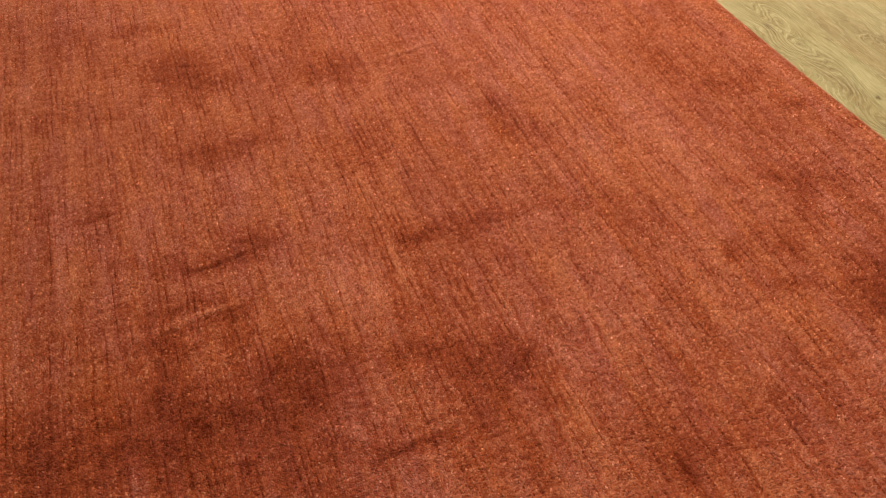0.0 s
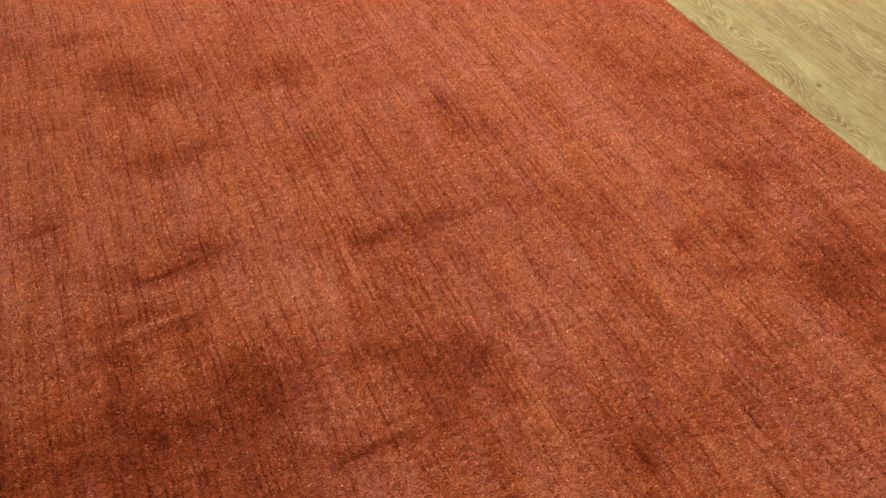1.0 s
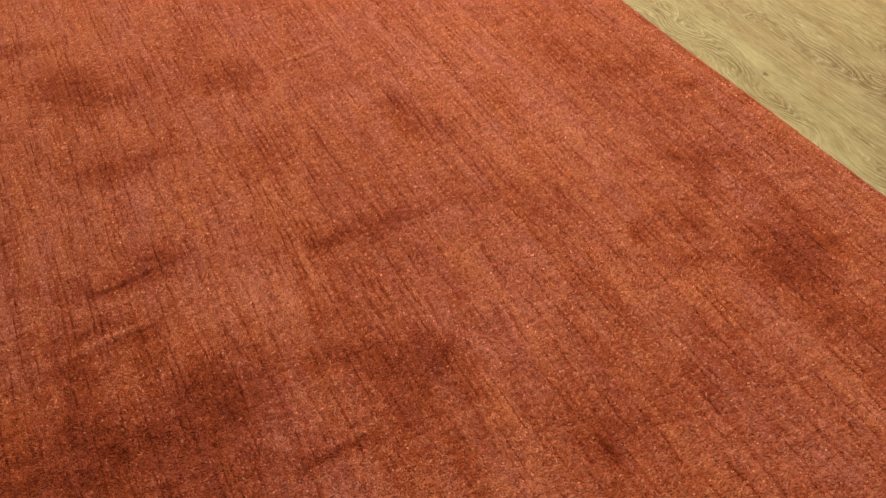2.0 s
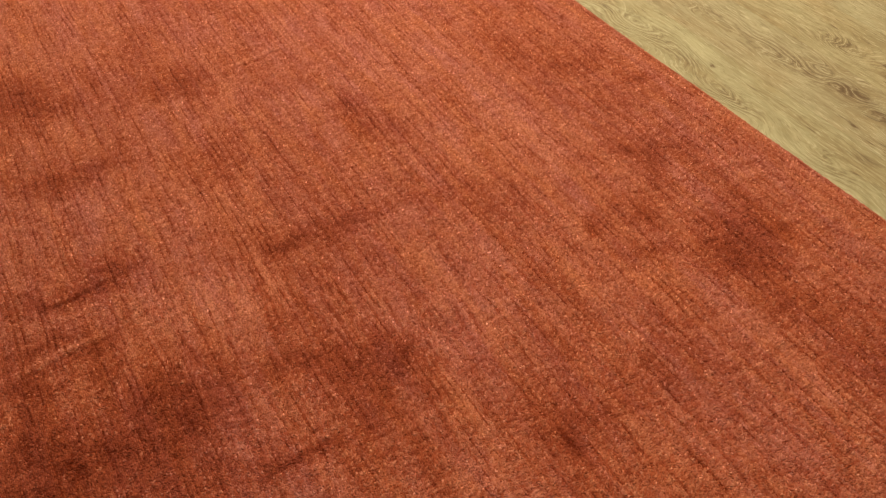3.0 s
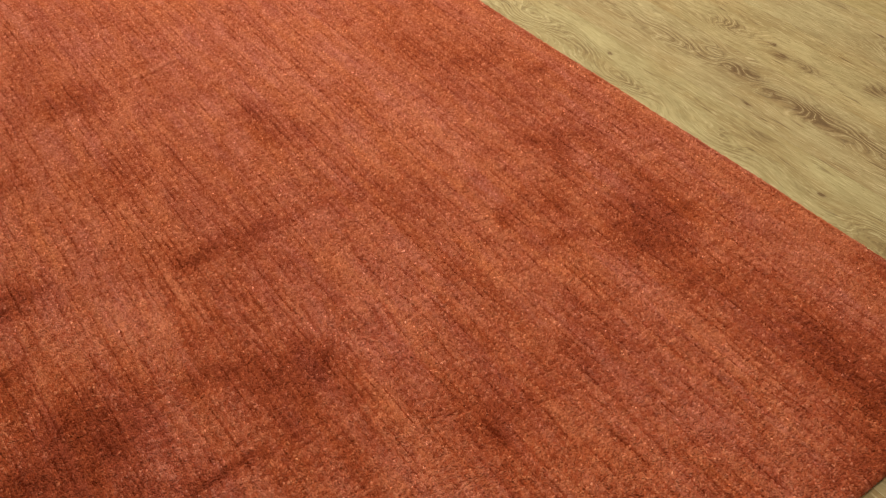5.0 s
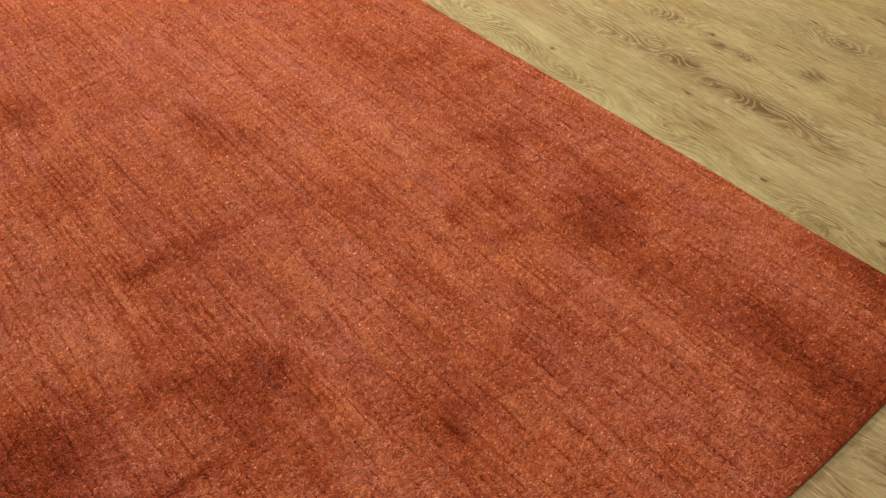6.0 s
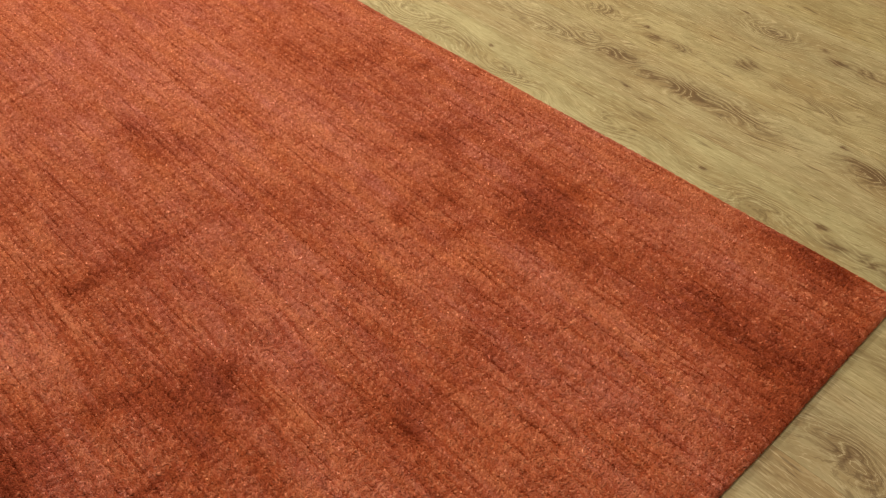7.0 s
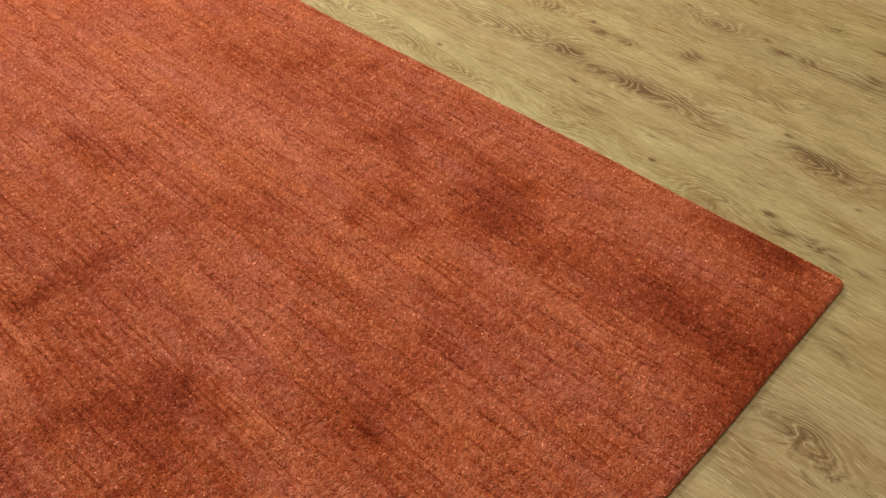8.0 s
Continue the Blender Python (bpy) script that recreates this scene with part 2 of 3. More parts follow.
box("ceiling", (X0 - 0.12, Y0 - 0.12, TOP), (X1 + 0.12, Y1 + 0.12, TOP + 0.1), PAINT, "plain off-white painted ceiling", "ceiling")

# ---- rug ----
RUG_W, RUG_L, RUG_H, CORNER = 2.0, 3.0, 0.017, 0.019
rng = np.random.RandomState(7)
LATTICE = rng.rand(256, 256)


def value_noise(x, y, seed=0):
    """Smooth noise, 0 to 1, of one cell a unit."""
    x, y = np.asarray(x) + 37.3 * seed, np.asarray(y) + 91.7 * seed
    i, j = np.floor(x).astype(int), np.floor(y).astype(int)
    u, v = x - i, y - j
    u, v = u * u * (3 - 2 * u), v * v * (3 - 2 * v)
    i0, i1, j0, j1 = i & 255, (i + 1) & 255, j & 255, (j + 1) & 255
    return (LATTICE[i0, j0] * (1 - u) + LATTICE[i1, j0] * u) * (1 - v) + (LATTICE[i0, j1] * (1 - u) + LATTICE[i1, j1] * u) * v


def fbm(x, y, seed=0, octaves=4):
    total, weight, size = 0.0, 0.0, 1.0
    for k in range(octaves):
        total = total + value_noise(x * size, y * size, seed + k) / size
        weight, size = weight + 1 / size, size * 2.0
    return total / weight


# Uneven tone, the nap's shading put into the colour: x, y, half length, half width, turn in degrees, depth.
DEEP_FAR_A = [
    (-1.674, 2.13, 0.148, 0.093, -71, 0.28), (-1.419, 2.066, 0.064, 0.024, -1, 0.4), (-1.029, 1.921, 0.082, 0.049, 85, 0.24), (-1.129, 1.832, 0.071, 0.054, -78, 0.2),
    (-1.324, 1.802, 0.103, 0.071, -42, 0.6), (-1.258, 1.739, 0.049, 0.024, -29, 0.25), (-1.633, 1.727, 0.116, 0.041, -18, 0.22), (-0.983, 1.69, 0.085, 0.049, -29, 0.3),
    (-1.052, 1.667, 0.083, 0.034, -27, 0.2), (-0.986, 1.638, 0.046, 0.034, -77, 0.25), (-0.762, 1.515, 0.053, 0.028, -2, 0.2), (-1.252, 1.504, 0.086, 0.052, -9, 0.18),
    (-0.26, 1.502, 0.074, 0.067, 45, 0.12), (-1.342, 1.455, 0.055, 0.029, -14, 0.46), (-1.237, 1.453, 0.06, 0.035, 4, 0.32), (-0.26, 1.43, 0.052, 0.042, -77, 0.12),
]
DEEP_FAR_B = [
    (-0.968, 1.385, 0.056, 0.03, 75, 0.28), (-1.602, 1.377, 0.067, 0.046, -52, 0.22), (-0.686, 1.369, 0.04, 0.028, 1, 0.36), (-0.261, 1.364, 0.065, 0.057, -5, 0.18),
    (-0.702, 1.34, 0.044, 0.032, -88, 0.12), (-1.014, 1.312, 0.078, 0.048, 80, 0.2), (-0.209, 1.272, 0.062, 0.042, -57, 0.1), (-0.673, 1.27, 0.041, 0.034, 70, 0.24),
]
DEEP_MIDDLE_A = [
    (-0.211, 1.239, 0.068, 0.027, -4, 0.15), (-0.296, 1.182, 0.063, 0.056, 14, 0.22), (-0.224, 1.146, 0.065, 0.056, -70, 0.12), (-1.307, 1.144, 0.043, 0.033, 15, 0.5),
    (-1.449, 1.137, 0.066, 0.027, -26, 0.18), (-1.259, 1.132, 0.03, 0.023, -15, 0.35), (-0.085, 1.118, 0.037, 0.021, -50, 0.15), (-1.506, 1.044, 0.06, 0.036, -14, 0.2),
    (-0.99, 1.04, 0.06, 0.026, -4, 0.5), (-0.81, 1.034, 0.051, 0.02, -3, 0.25), (-0.884, 1.028, 0.066, 0.023, -7, 0.25), (-0.243, 1.026, 0.061, 0.051, 7, 0.2),
    (-1.575, 1.007, 0.088, 0.03, -11, 0.22), (-0.667, 1.004, 0.088, 0.023, -16, 0.18), (-0.938, 0.946, 0.068, 0.047, 72, 0.22), (-1.359, 0.946, 0.046, 0.025, 86, 0.4),
]
DEEP_MIDDLE_B = [
    (-0.297, 0.925, 0.044, 0.031, -12, 0.3), (-1.447, 0.924, 0.057, 0.024, -10, 0.35), (-0.56, 0.904, 0.064, 0.04, -17, 0.18), (-1.512, 0.9, 0.062, 0.042, -37, 0.22),
    (-0.233, 0.885, 0.057, 0.043, -2, 0.4), (-0.233, 0.885, 0.054, 0.049, -70, 0.12), (-1.063, 0.853, 0.03, 0.019, -7, 0.3), (-1.709, 0.82, 0.078, 0.053, -47, 0.5),
    (-1.262, 0.811, 0.061, 0.052, -54, 0.5), (-1.331, 0.807, 0.059, 0.049, -64, 0.38), (-0.3, 0.805, 0.056, 0.028, 50, 0.28),
]
DEEP_NEAR_A = [
    (-1.511, 0.787, 0.115, 0.059, -28, 0.55), (-1.1, 0.768, 0.057, 0.03, -18, 0.5), (-1.723, 0.749, 0.075, 0.047, -37, 0.5), (-1.565, 0.746, 0.055, 0.026, -25, 0.3),
    (-1.259, 0.744, 0.038, 0.029, -34, 0.42), (-1.369, 0.713, 0.11, 0.054, -24, 0.5), (-1.041, 0.708, 0.064, 0.033, 71, 0.22), (-0.946, 0.705, 0.047, 0.034, -22, 0.48),
    (-0.648, 0.667, 0.054, 0.046, 32, 0.15), (-1.509, 0.664, 0.112, 0.039, -22, 0.4), (-0.925, 0.658, 0.034, 0.028, -17, 0.42), (-1.008, 0.651, 0.051, 0.036, 69, 0.28),
    (-1.124, 0.637, 0.041, 0.032, 74, 0.25), (-1.323, 0.591, 0.078, 0.038, -25, 0.32), (-0.907, 0.577, 0.022, 0.02, -15, 0.42), (-1.042, 0.565, 0.051, 0.035, 69, 0.2),
]
DEEP_NEAR_B = [
    (-0.683, 0.562, 0.045, 0.038, 21, 0.15), (-0.961, 0.5, 0.05, 0.038, 61, 0.22), (-0.784, 0.473, 0.044, 0.036, -6, 0.18), (-0.695, 0.465, 0.044, 0.029, -15, 0.25),
    (-0.595, 0.429, 0.044, 0.04, 3, 0.22), (-0.744, 0.421, 0.03, 0.025, 55, 0.14), (-0.762, 0.412, 0.041, 0.022, 24, 0.26), (-0.676, 0.402, 0.043, 0.031, -7, 0.2),
]
DEEP_END_A = [
    (-0.465, 0.77, 0.019, 0.014, -30, 0.3), (-0.47, 0.766, 0.016, 0.013, 57, 0.35), (-0.451, 0.765, 0.028, 0.021, 42, 0.22), (-0.367, 0.743, 0.028, 0.022, 9, 0.15),
    (-0.365, 0.734, 0.043, 0.033, 48, 0.1), (-0.42, 0.654, 0.032, 0.014, -17, 0.32), (-0.258, 0.609, 0.072, 0.055, 41, 0.64), (-0.212, 0.558, 0.059, 0.019, 38, 0.3),
    (-0.31, 0.549, 0.032, 0.03, -28, 0.35), (-0.492, 0.499, 0.058, 0.037, -49, 0.14), (-0.285, 0.498, 0.058, 0.022, 88, 0.28), (-0.287, 0.417, 0.053, 0.032, -45, 0.42),
    (-0.489, 0.41, 0.057, 0.043, -45, 0.14), (-0.27, 0.31, 0.056, 0.039, 85, 0.25), (-0.262, 0.216, 0.067, 0.046, -89, 0.46), (-0.028, 0.184, 0.063, 0.026, 86, 0.85),
]
DEEP_END_B = [
    (-0.255, 0.115, 0.079, 0.042, -88, 0.4), (-0.023, 0.099, 0.039, 0.033, -86, 0.7), (-0.087, 0.071, 0.06, 0.031, -41, 0.2), (-0.257, 0.046, 0.057, 0.042, -29, 0.45),
    (-0.372, 0.024, 0.065, 0.026, -5, 0.5), (-0.179, 0.022, 0.056, 0.028, 3, 0.45),
]
# Dark lines across the pile: shade, mostly of the creases, put into the colour.
SHADE_LINES_A = [
    (-1.56, 1.339, 0.031, 0.011, 9, 0.4), (-1.367, 1.11, 0.072, 0.016, -5, 0.42), (-1.418, 1.02, 0.062, 0.013, -2, 0.4), (-1.421, 0.963, 0.07, 0.011, 7, 0.4),
    (-1.133, 0.582, 0.045, 0.013, 0, 0.4), (-1.203, 0.593, 0.038, 0.012, -17, 0.3), (-0.089, 1.108, 0.04, 0.015, -3, 0.3), (-0.43, 0.666, 0.044, 0.014, -21, 0.25),
    (-0.78, 0.39, 0.028, 0.011, -81, 0.3),
]
# Paler patches, and the lit lips of some creases put into the colour.
PALE_A = [
    (-1.119, 0.966, 0.062, 0.049, -33, 0.45), (-0.769, 1.437, 0.077, 0.053, -28, 0.4), (-1.042, 1.233, 0.051, 0.035, 81, 0.3), (-0.413, 1.122, 0.12, 0.093, 52, 0.3),
    (-0.848, 0.629, 0.075, 0.032, 62, 0.3), (-1.09, 0.639, 0.026, 0.024, 88, 0.38), (-1.517, 1.094, 0.035, 0.023, -79, 0.35), (-1.2, 0.985, 0.046, 0.039, -67, 0.22),
    (-0.918, 1.437, 0.109, 0.064, 76, 0.3), (-0.746, 1.16, 0.071, 0.048, -25, 0.25), (-1.143, 1.868, 0.14, 0.084, 87, 0.2), (-0.509, 1.519, 0.125, 0.095, 67, 0.3),
    (-0.773, 1.671, 0.065, 0.012, 3, 0.45), (-1.371, 2.081, 0.065, 0.015, -6, 0.4), (-1.257, 1.286, 0.075, 0.059, -53, 0.12), (-0.547, 0.822, 0.078, 0.06, 48, 0.18),
]
PALE_B = [
    (-1.648, 0.903, 0.057, 0.017, -18, 0.2), (-1.436, 0.998, 0.058, 0.01, 1, 0.3), (-1.038, 1.202, 0.07, 0.045, -46, 0.18), (-0.45, 1.149, 0.103, 0.085, 63, 0.2),
    (-0.88, 0.667, 0.048, 0.041, 70, 0.2), (-0.882, 0.557, 0.039, 0.025, 59, 0.25), (-0.509, 0.822, 0.065, 0.044, -54, 0.18), (-0.406, 1.01, 0.073, 0.062, -68, 0.2),
    (-0.556, 0.631, 0.062, 0.058, 80, 0.14), (-0.393, 0.467, 0.064, 0.027, 87, 0.25), (-0.388, 0.249, 0.064, 0.026, 88, 0.32), (-0.387, 0.314, 0.056, 0.014, -90, 0.3),
    (-0.12, 0.232, 0.056, 0.031, -44, 0.15), (-0.112, 0.334, 0.058, 0.039, -41, 0.15), (-0.502, 0.29, 0.054, 0.041, -44, 0.14), (-0.387, 1.501, 0.114, 0.082, -66, 0.18),
]
PALE_C = [
    (-0.737, 0.693, 0.061, 0.049, -65, 0.12), (-0.541, 0.202, 0.07, 0.043, -46, 0.1),
]
# Parted yarns along the rug, sunk, with the shade in the gaps put into the colour.
SEAMS_A = [
    (-1.064, 0.914, 0.06, 0.0028, 88, 0.7), (-1.101, 0.999, 0.039, 0.0028, 86, 0.7), (-1.024, 0.911, 0.031, 0.0028, 88, 0.7), (-0.89, 0.774, 0.041, 0.0028, 83, 0.7),
    (-0.775, 0.708, 0.032, 0.0028, 86, 0.7), (-0.979, 0.833, 0.03, 0.0028, -88, 0.7), (-1.222, 0.876, 0.029, 0.0028, -85, 0.7), (-1.03, 0.613, 0.042, 0.0028, -89, 0.7),
    (-0.924, 0.553, 0.055, 0.0028, 84, 0.7), (-0.777, 0.395, 0.033, 0.0028, -83, 0.7), (-1.038, 0.992, 0.02, 0.0028, -90, 0.7), (-1.072, 0.944, 0.041, 0.0028, 86, 0.7),
    (-1.08, 0.863, 0.042, 0.0028, -85, 0.7), (-1.007, 0.703, 0.042, 0.0028, 88, 0.7), (-0.782, 0.401, 0.033, 0.0028, 88, 0.7), (-0.796, 0.704, 0.031, 0.0028, 80, 0.7),
]
SEAMS_B = [
    (-1.047, 0.726, 0.032, 0.0028, -89, 0.7),
]
# Creases across the pile, sunk and also shaded in the colour: x, y, half length, slope, depth.
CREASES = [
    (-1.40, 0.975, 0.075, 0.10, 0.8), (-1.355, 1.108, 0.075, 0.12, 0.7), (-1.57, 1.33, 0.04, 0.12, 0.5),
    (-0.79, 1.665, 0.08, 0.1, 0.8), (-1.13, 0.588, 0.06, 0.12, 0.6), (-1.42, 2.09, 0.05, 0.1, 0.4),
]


def patches(x, y, *lists, ragged=1.0):
    """Soft ragged patches, summed."""
    wx = x + ragged * 0.030 * (fbm(x / 0.07, y / 0.07, 11) - 0.5) + ragged * 0.016 * (fbm(x / 0.018, y / 0.022, 13) - 0.5)
    wy = y + ragged * 0.036 * (fbm(x / 0.07, y / 0.07, 17) - 0.5) + ragged * 0.016 * (fbm(x / 0.018, y / 0.022, 19) - 0.5)
    total = np.zeros_like(x)
    for px, py, long, wide, turn, force in itertools.chain(*lists):
        c, s = math.cos(radians(turn)), math.sin(radians(turn))
        near = np.flatnonzero((np.abs(wx - px) < 3 * long) & (np.abs(wy - py) < 3 * long))
        dx, dy = wx[near] - px, wy[near] - py
        total[near] += force * np.exp(-0.6 * (((c * dx + s * dy) / long) ** 2 + ((c * dy - s * dx) / wide) ** 2))
    return total


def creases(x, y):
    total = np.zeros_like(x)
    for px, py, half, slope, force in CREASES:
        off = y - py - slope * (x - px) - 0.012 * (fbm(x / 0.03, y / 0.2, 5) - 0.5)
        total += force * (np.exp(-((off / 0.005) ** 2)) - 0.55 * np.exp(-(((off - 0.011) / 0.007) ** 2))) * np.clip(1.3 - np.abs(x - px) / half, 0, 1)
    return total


def pile_colour(x, y):
    """How deep the colour is, painted shading included, and how warm it is, at places of the rug."""
    shade = 0.66 + 0.10 * (fbm(x / 0.15, y / 0.15, 1) - 0.5) + 0.06 * (fbm(x / 0.022, y / 0.022, 2) - 0.5)
    # streaks of yarn along the rug, slubs across it
    shade += 0.22 * (fbm(x / 0.030, y / 0.45, 6, 3) - 0.5) + 0.15 * (fbm(x / 0.011, y / 0.20, 10, 2) - 0.5)
    shade += 0.22 * (fbm(x / 0.0055, y / 0.05, 3, 2) - 0.5) + 0.22 * (fbm(x / 0.035, y / 0.0085, 4, 3) - 0.5)
    phase = x / 0.0118 + 1.3 * fbm(x / 0.06, y / 0.12, 7)
    yarn = np.floor(phase)
    lines = np.exp(-(((phase - yarn - 0.5) / 0.14) ** 2)) * np.clip(3.6 * value_noise(7.3 * yarn, y / 0.08, 8) - 1.75, 0, 1)
    lines = lines * np.clip(2.4 * fbm(x / 0.010, y / 0.010, 9, 2) - 0.3, 0, 1)
    ticks = np.clip((value_noise(x / 0.030, y / 0.0050, 14) - 0.74) / 0.16, 0, 1) * np.clip(3.2 * fbm(x / 0.1, y / 0.08, 15) - 1.3, 0, 1)
    # grooves between yarn rows: their shade is put into the colour too
    shade -= 0.54 * lines + 0.14 * ticks
    # curls of pile; shade in the pits between them and glints on yarn ends, put into the colour
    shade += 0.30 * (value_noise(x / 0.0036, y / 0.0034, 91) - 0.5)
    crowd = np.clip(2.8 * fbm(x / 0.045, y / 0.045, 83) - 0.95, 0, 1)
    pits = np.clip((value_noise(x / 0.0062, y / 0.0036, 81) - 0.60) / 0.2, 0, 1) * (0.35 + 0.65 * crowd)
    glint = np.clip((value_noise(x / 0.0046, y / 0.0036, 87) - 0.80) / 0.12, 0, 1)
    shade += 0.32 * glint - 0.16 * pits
    deep = patches(x, y, DEEP_FAR_A, DEEP_FAR_B, DEEP_MIDDLE_A, DEEP_MIDDLE_B, DEEP_NEAR_A, DEEP_NEAR_B, DEEP_END_A, DEEP_END_B, SHADE_LINES_A)
    seams = patches(x, y, SEAMS_A, SEAMS_B, ragged=0.2)
    # yarn domes painted paler towards their tops, as light would catch them
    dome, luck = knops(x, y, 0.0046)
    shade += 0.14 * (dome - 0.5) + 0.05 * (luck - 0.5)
    grainy = 0.75 + 0.5 * np.clip(2.2 * fbm(x / 0.022, y / 0.022, 51) - 0.6, 0, 1)
    # nap, crease and seam shading all go into the colour
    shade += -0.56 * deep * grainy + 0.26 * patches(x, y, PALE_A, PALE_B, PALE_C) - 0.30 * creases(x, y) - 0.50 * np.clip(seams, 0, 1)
    warm = 0.43 + 0.40 * (fbm(x / 0.02, y / 0.09, 21) - 0.5) + 0.5 * (fbm(x / 0.03, y / 0.3, 23, 3) - 0.5)
    warm += 0.45 * (fbm(x / 0.16, y / 0.2, 25) - 0.5) + 0.30 * (fbm(x / 0.045, y / 0.07, 26, 2) - 0.5) + 0.16 * (fbm(x / 0.006, y / 0.010, 27, 2) - 0.5) + 0.45 * (fbm(x / 0.014, y / 0.15, 29, 2) - 0.5)
    return shade, warm, lines + np.clip(seams, 0, 1) + 0.6 * pits - 0.7 * glint, dome


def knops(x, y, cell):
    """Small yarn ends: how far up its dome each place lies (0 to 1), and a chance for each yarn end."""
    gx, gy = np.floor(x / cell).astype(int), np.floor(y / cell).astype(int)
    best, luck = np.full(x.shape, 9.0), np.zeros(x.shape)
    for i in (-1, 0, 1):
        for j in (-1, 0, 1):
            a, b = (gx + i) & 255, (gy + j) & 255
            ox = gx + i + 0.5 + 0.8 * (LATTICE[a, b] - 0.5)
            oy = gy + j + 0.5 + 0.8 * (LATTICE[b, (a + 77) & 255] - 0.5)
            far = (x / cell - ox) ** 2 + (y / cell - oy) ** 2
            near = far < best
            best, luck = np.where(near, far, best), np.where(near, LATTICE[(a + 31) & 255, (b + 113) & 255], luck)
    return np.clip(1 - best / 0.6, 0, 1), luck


def edge_distance(x, y):
    """Distance inwards from the rug's outline, with rounded corners; the way outwards."""
    cx, cy = x + RUG_W / 2, y - RUG_L / 2
    qx, qy = np.abs(cx) - RUG_W / 2 + CORNER, np.abs(cy) - RUG_L / 2 + CORNER
    ox, oy = np.maximum(qx, 0), np.maximum(qy, 0)
    out = np.hypot(ox, oy)
    d = CORNER - out - np.minimum(np.maximum(qx, qy), 0)
    nx = np.where(out > 0, ox / np.maximum(out, 1e-9), (qx >= qy) * 1.0) * np.sign(cx)
    ny = np.where(out > 0, oy / np.maximum(out, 1e-9), (qx < qy) * 1.0) * np.sign(cy)
    return d, nx, ny


def waver(x, y):
    """The slight waver of a hand-made rug's outline, dying out inwards."""
    dx = 0.0065 * np.clip((1.1 - y) / 0.5, 0, 1) * np.exp(-np.abs(x) / 0.3)
    dx = dx + 0.006 * (fbm(y / 0.22, 0 * y, 31, 3) - 0.5) * np.exp(-np.abs(x) / 0.12)
    dy = 0.007 * (fbm(x / 0.22, 0 * x, 33, 3) - 0.5) * np.exp(-np.abs(y) / 0.12)
    return x + dx, y + dy


def tufts(x, y, size, height):
    """Vertices, triangles and colour of one leaning three-sided point of yarn at each place."""
    d, nx, ny = edge_distance(x, y)
    keep = d > 0.8 * size
    x, y, d, nx, ny = (a[keep] for a in (x, y, d, nx, ny))
    n = len(x)
    shade, warm, lines, dome = pile_colour(x, y)
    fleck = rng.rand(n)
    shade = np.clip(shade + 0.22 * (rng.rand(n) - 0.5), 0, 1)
    warm = np.clip(warm + 0.25 * (rng.rand(n) - 0.5), 0, 1)
    round_off = np.clip(1 - d / 0.011, 0, 1)
    ground = (RUG_H - 0.0045) * np.sqrt(np.clip(1 - round_off**2, 0, 1))
    ground += (0.0020 * (fbm(x / 0.2, y / 0.2, 41) - 0.5) + 0.0012 * (fbm(x / 0.03, y / 0.03, 42) - 0.5)) * (1 - round_off)
    ground += 0.0026 * (dome - 0.4) * (1 - round_off) ** 2
    ground += 0.0016 * (value_noise(x / 0.011, y / 0.009, 73) - 0.5) * (1 - round_off)
    ground -= 0.0050 * creases(x, y) + 0.0013 * lines
    tall = height * (0.65 + 0.7 * rng.rand(n))
    wx, wy = waver(x, y)
    turn = rng.rand(n) * 6.283
    # the pile leans in small curls, a few yarns wide
    curl = 12.6 * value_noise(x / 0.0065, y / 0.0050, 61)
    lean = 0.50 * size * (1 - round_off)
    ux = nx * round_off * 0.5 * tall + (0.5 - 0.25 * round_off) * size * (rng.rand(n) - 0.5) * 2 + lean * np.cos(curl)
    uy = ny * round_off * 0.5 * tall - 0.15 * tall + (0.5 - 0.25 * round_off) * size * (rng.rand(n) - 0.5) * 2 + lean * np.sin(curl)
    verts = np.empty((n, 4, 3))
    for k in range(3):
        a = turn + k * 2.0944
        verts[:, k] = np.stack([wx + 0.95 * size * np.cos(a), wy + 0.95 * size * np.sin(a), ground - 0.0012], 1)
    verts[:, 3] = np.stack([wx + ux, wy + uy, ground + tall * (1 - 0.5 * round_off)], 1)
    verts[:, :, 2] = np.maximum(verts[:, :, 2], 0.0004)
    pattern = np.array([[0, 1, 3], [1, 2, 3], [2, 0, 3]])
    faces = (pattern[None] + 4 * np.arange(n)[:, None, None]).reshape(-1, 3)
    return verts.reshape(-1, 3), faces, shade, warm, fleck


def pile_bed(step):
    """The dense foot of the pile between the yarn points: vertices, triangles and colour."""
    nx, ny = round(RUG_W / step) + 1, round(RUG_L / step) + 1
    gx, gy = np.meshgrid(np.linspace(-RUG_W, 0, nx), np.linspace(0, RUG_L, ny), indexing="ij")
    x, y = gx.ravel(), gy.ravel()
    shade, warm, lines, _ = pile_colour(x, y)
    d, _, _ = edge_distance(x, y)
    z = RUG_H - 0.0045 - 0.0007 + 0.0020 * (fbm(x / 0.2, y / 0.2, 41) - 0.5) - 0.0050 * creases(x, y)
    wx, wy = waver(x, y)
    corner = (np.arange(nx - 1)[:, None] * ny + np.arange(ny - 1)[None]).ravel()
    quads = np.stack([corner, corner + ny, corner + ny + 1, corner + 1], 1)
    quads = quads[(d[quads] > 0.007).all(1)]
    faces = np.concatenate([quads[:, [0, 1, 2]], quads[:, [0, 2, 3]]])
    return np.stack([wx, wy, z], 1), faces, np.clip(shade, 0, 1), np.clip(warm, 0, 1), np.full(len(x), 0.5)


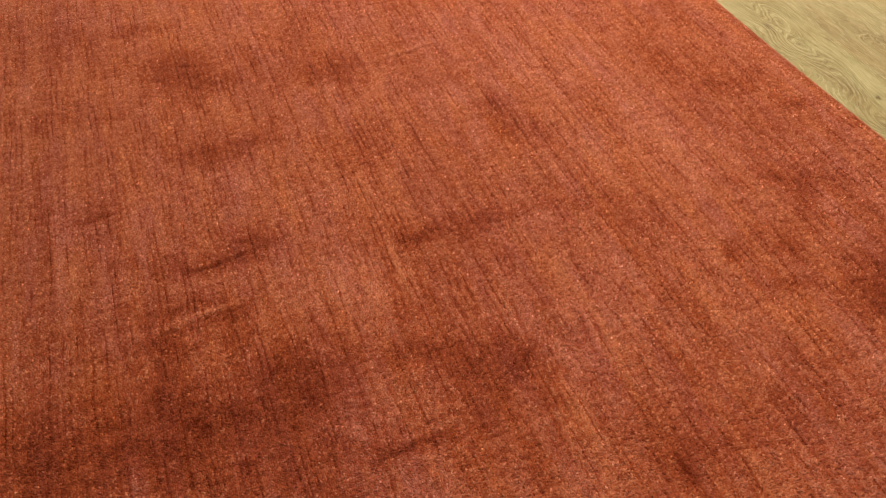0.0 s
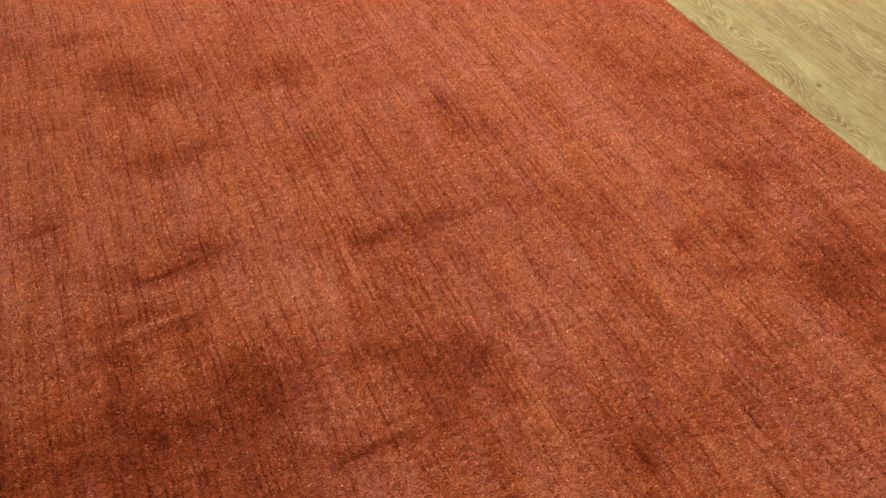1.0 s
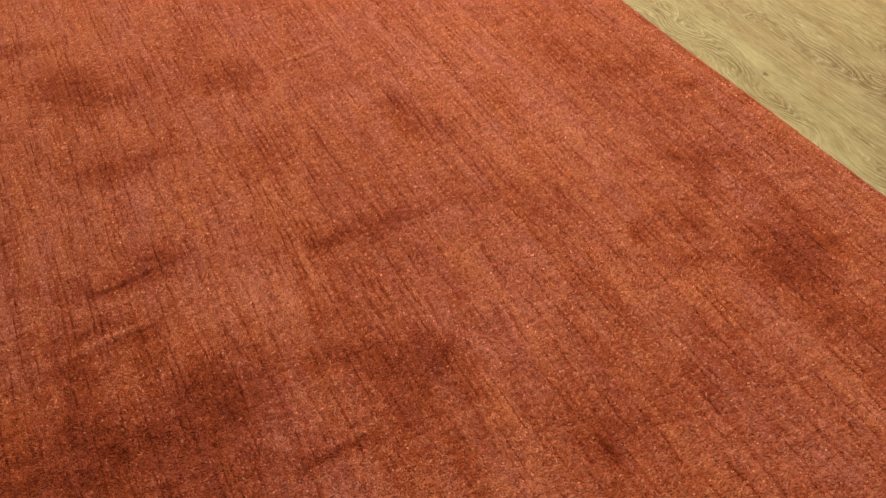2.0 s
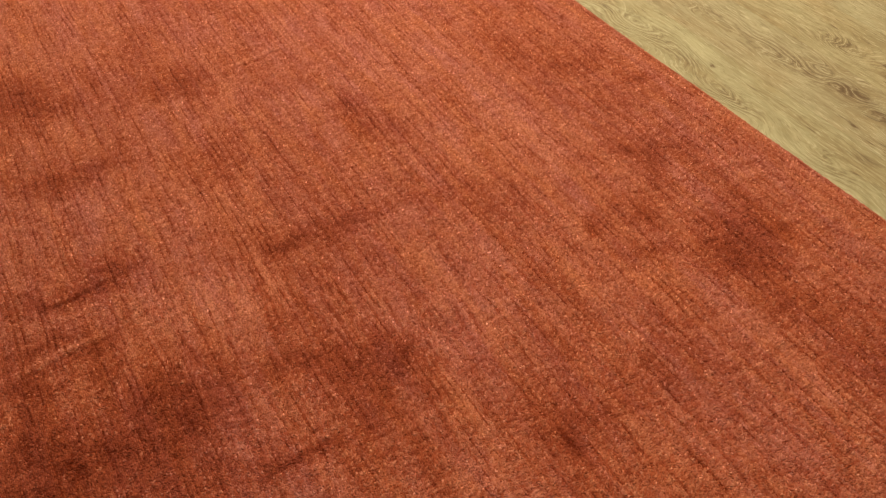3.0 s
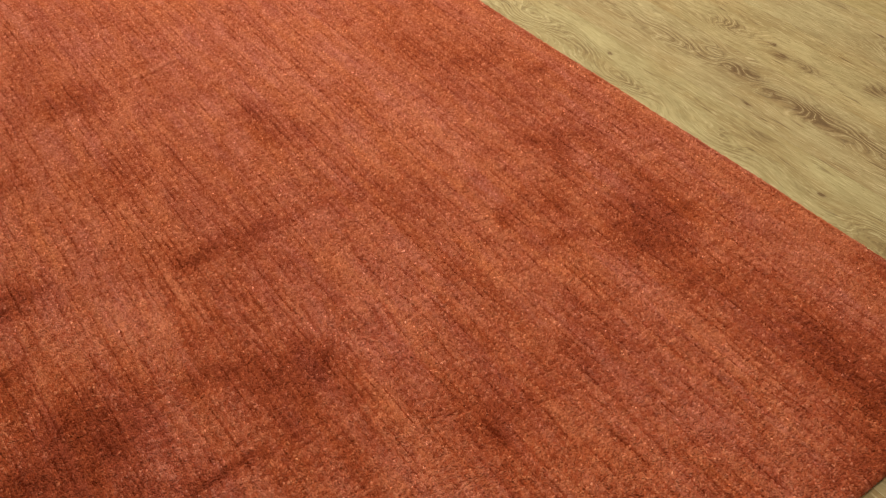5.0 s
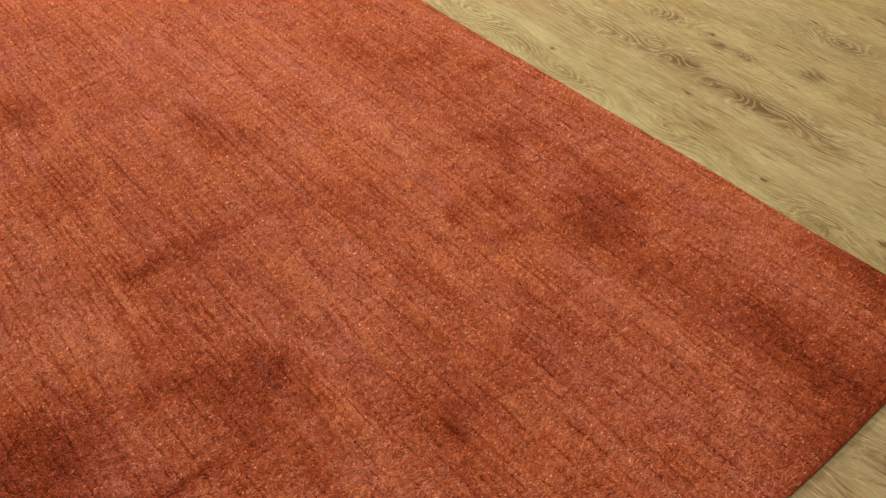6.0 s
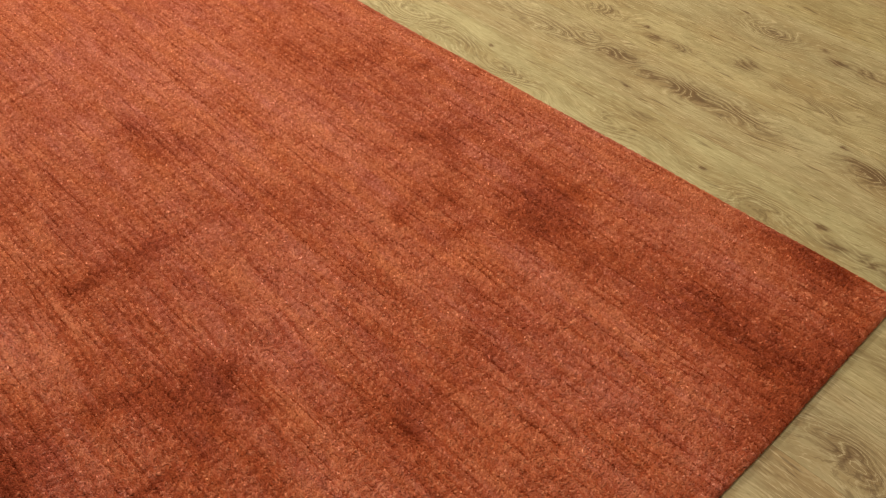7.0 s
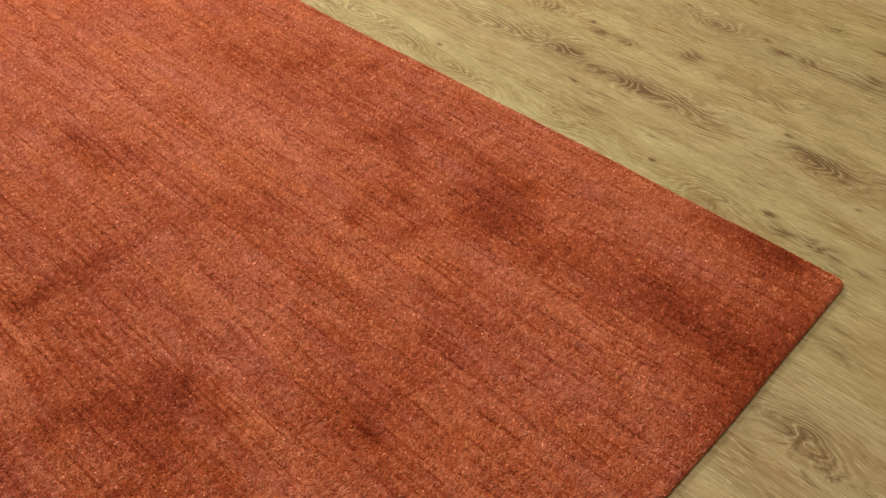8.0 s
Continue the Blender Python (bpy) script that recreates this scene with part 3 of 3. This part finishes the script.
def mesh_of(name, verts, faces, material):
    mesh = bpy.data.meshes.new(name)
    mesh.vertices.add(len(verts))
    mesh.vertices.foreach_set("co", verts.astype(np.float32).ravel())
    mesh.loops.add(3 * len(faces))
    mesh.loops.foreach_set("vertex_index", faces.astype(np.int32).ravel())
    mesh.polygons.add(len(faces))
    mesh.polygons.foreach_set("loop_start", np.arange(0, 3 * len(faces), 3, dtype=np.int32))
    mesh.update(calc_edges=True)
    mesh.materials.append(material)
    return mesh


def scatter(x0, x1, y0, y1, step):
    """Places in straight rows along the rug, jittered."""
    gx, gy = np.meshgrid(np.arange(x0, x1, step), np.arange(y0, y1, step), indexing="ij")
    gx = gx + 0.55 * step * (rng.rand(*gx.shape) - 0.5)
    gy = gy + 0.9 * step * (rng.rand(*gy.shape) - 0.5)
    return gx.ravel(), gy.ravel()


def make_rug():
    rug = tagged(new("rug"), "thick rust-red hand-loomed wool rug with uneven dark patches", "rug")
    # woven base: a low slab with rounded corners and rounded rim
    bm = bmesh.new()
    rings = []
    for inset, z in ((0.004, 0.0), (0.003, 0.003), (0.005, 0.0055), (0.010, 0.0075), (0.016, 0.0080)):
        ring = []
        for cx, cy, first in ((-CORNER, RUG_L - CORNER, 0), (CORNER - RUG_W, RUG_L - CORNER, 90), (CORNER - RUG_W, CORNER, 180), (-CORNER, CORNER, 270)):
            for k in range(7):
                a = radians(first + 15 * k)
                r = CORNER - inset
                ring.append((cx + r * math.cos(a), cy + r * math.sin(a), z))
        dense = []
        for p, q in zip(ring, ring[1:] + ring[:1]):
            steps = max(1, int(math.dist(p, q) / 0.05))
            dense += [[p[i] + (q[i] - p[i]) * s / steps for i in range(3)] for s in range(steps)]
        co = np.array(dense)
        co[:, 0], co[:, 1] = waver(co[:, 0], co[:, 1])
        rings.append([bm.verts.new(c) for c in co])
    for a, b in zip(rings, rings[1:]):
        for k in range(len(a)):
            bm.faces.new((a[k - 1], a[k], b[k], b[k - 1]))
    bm.faces.new(rings[-1])
    bm.faces.new(rings[0][::-1])
    mesh = bpy.data.meshes.new("backing")
    bm.to_mesh(mesh)
    bm.free()
    mesh.materials.append(JUTE)
    backing = new("backing", mesh)
    backing.parent = rug
    tagged(backing, "dark woven base under the pile")
    # pile: fine yarn in the middle stretch of the rug, coarser beyond it, finest at the rim
    def middle(x, y):
        return (x > -1.88) & (y < 2.52 - 0.75 * np.maximum(x + 1, 0)) & (y > -0.56 * (x + 0.78) - 0.03)

    x, y = scatter(-RUG_W, 0, 0, RUG_L, 0.0028)
    fine = middle(x, y)
    cx, cy = scatter(-RUG_W, 0, 0, RUG_L, 0.006)
    far = ~middle(cx, cy)
    rx, ry = scatter(-0.012, 0, 0, 2.5, 0.0013)
    ex, ey = scatter(-1.3, -0.012, 0, 0.012, 0.0013)
    rim_x, rim_y = np.concatenate([rx, ex]), np.concatenate([ry, ey])
    sets = [tufts(x[fine], y[fine], 0.0028, 0.0021), tufts(rim_x, rim_y, 0.0013, 0.0012), tufts(cx[far], cy[far], 0.0062, 0.0030)]
    sets = [(v, f, *(np.repeat(a, 4) for a in rest)) for v, f, *rest in sets] + [pile_bed(0.006)]
    starts = np.cumsum([0] + [len(s[0]) for s in sets])
    verts = np.concatenate([s[0] for s in sets])
    faces = np.concatenate([s[1] + k for s, k in zip(sets, starts)])
    mesh = mesh_of("wool_nap", verts, faces, WOOL)
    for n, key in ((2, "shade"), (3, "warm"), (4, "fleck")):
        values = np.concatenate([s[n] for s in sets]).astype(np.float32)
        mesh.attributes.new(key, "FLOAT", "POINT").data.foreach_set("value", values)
    pile = new("wool_nap", mesh)
    pile.parent = rug
    tagged(pile, "short rust-red wool pile with darker streaks", kind="stuff")
    return rug


make_rug()

# ---- floor planks ----
PLANK_W, PLANK_L, FIRST = 0.184, 1.90, -0.030


def plank_mesh(length):
    w, l, c, gap = PLANK_W / 2 - 0.0001, length / 2 - 0.0001, 0.0002, 0.008
    bm = bmesh.new()
    loops = []
    for dx, dz in ((0, -gap), (0, -c), (c, 0)):
        loops.append([bm.verts.new((sx * (w - dx), sy * (l - dx), dz)) for sx, sy in ((1, 1), (-1, 1), (-1, -1), (1, -1))])
    for a, b in zip(loops, loops[1:]):
        for k in range(4):
            bm.faces.new((a[k - 1], a[k], b[k], b[k - 1]))
    bm.faces.new(loops[-1])
    bm.faces.new(loops[0][::-1])
    mesh = bpy.data.meshes.new("plank")
    bm.to_mesh(mesh)
    bm.free()
    mesh.materials.append(OAK)
    return mesh


SHARED = {}
STAGGER = random.Random(3)
row = round((X0 - FIRST) / PLANK_W)
while FIRST + (row + 1) * PLANK_W < X1 + 0.001:
    middle = FIRST + (row + 0.5) * PLANK_W
    y = -0.12 - STAGGER.uniform(0.0, 0.38) - 2 * PLANK_L if row >= 0 else -0.45 - STAGGER.uniform(0.0, 1.1) - 2 * PLANK_L
    tone, cool = 1 + STAGGER.uniform(-0.03, 0.03), 1.09 if row in (-4, -3, -2) else 1.05 if row == -1 else 1.0
    while y < Y1:
        a, b = max(y, Y0), min(y + PLANK_L, Y1)
        if b - a > 0.05:
            key = round(b - a, 3)
            if key not in SHARED:
                SHARED[key] = plank_mesh(b - a)
            plank = new("plank", SHARED[key])
            plank.parent = floor
            plank.color = (tone * (0.96 if row == 0 else 1.0), tone * STAGGER.uniform(0.985, 1.02), cool * tone * STAGGER.uniform(0.95, 1.05), 1)
            plank.location = (middle, (a + b) / 2, 0)
        y += PLANK_L
    row += 1
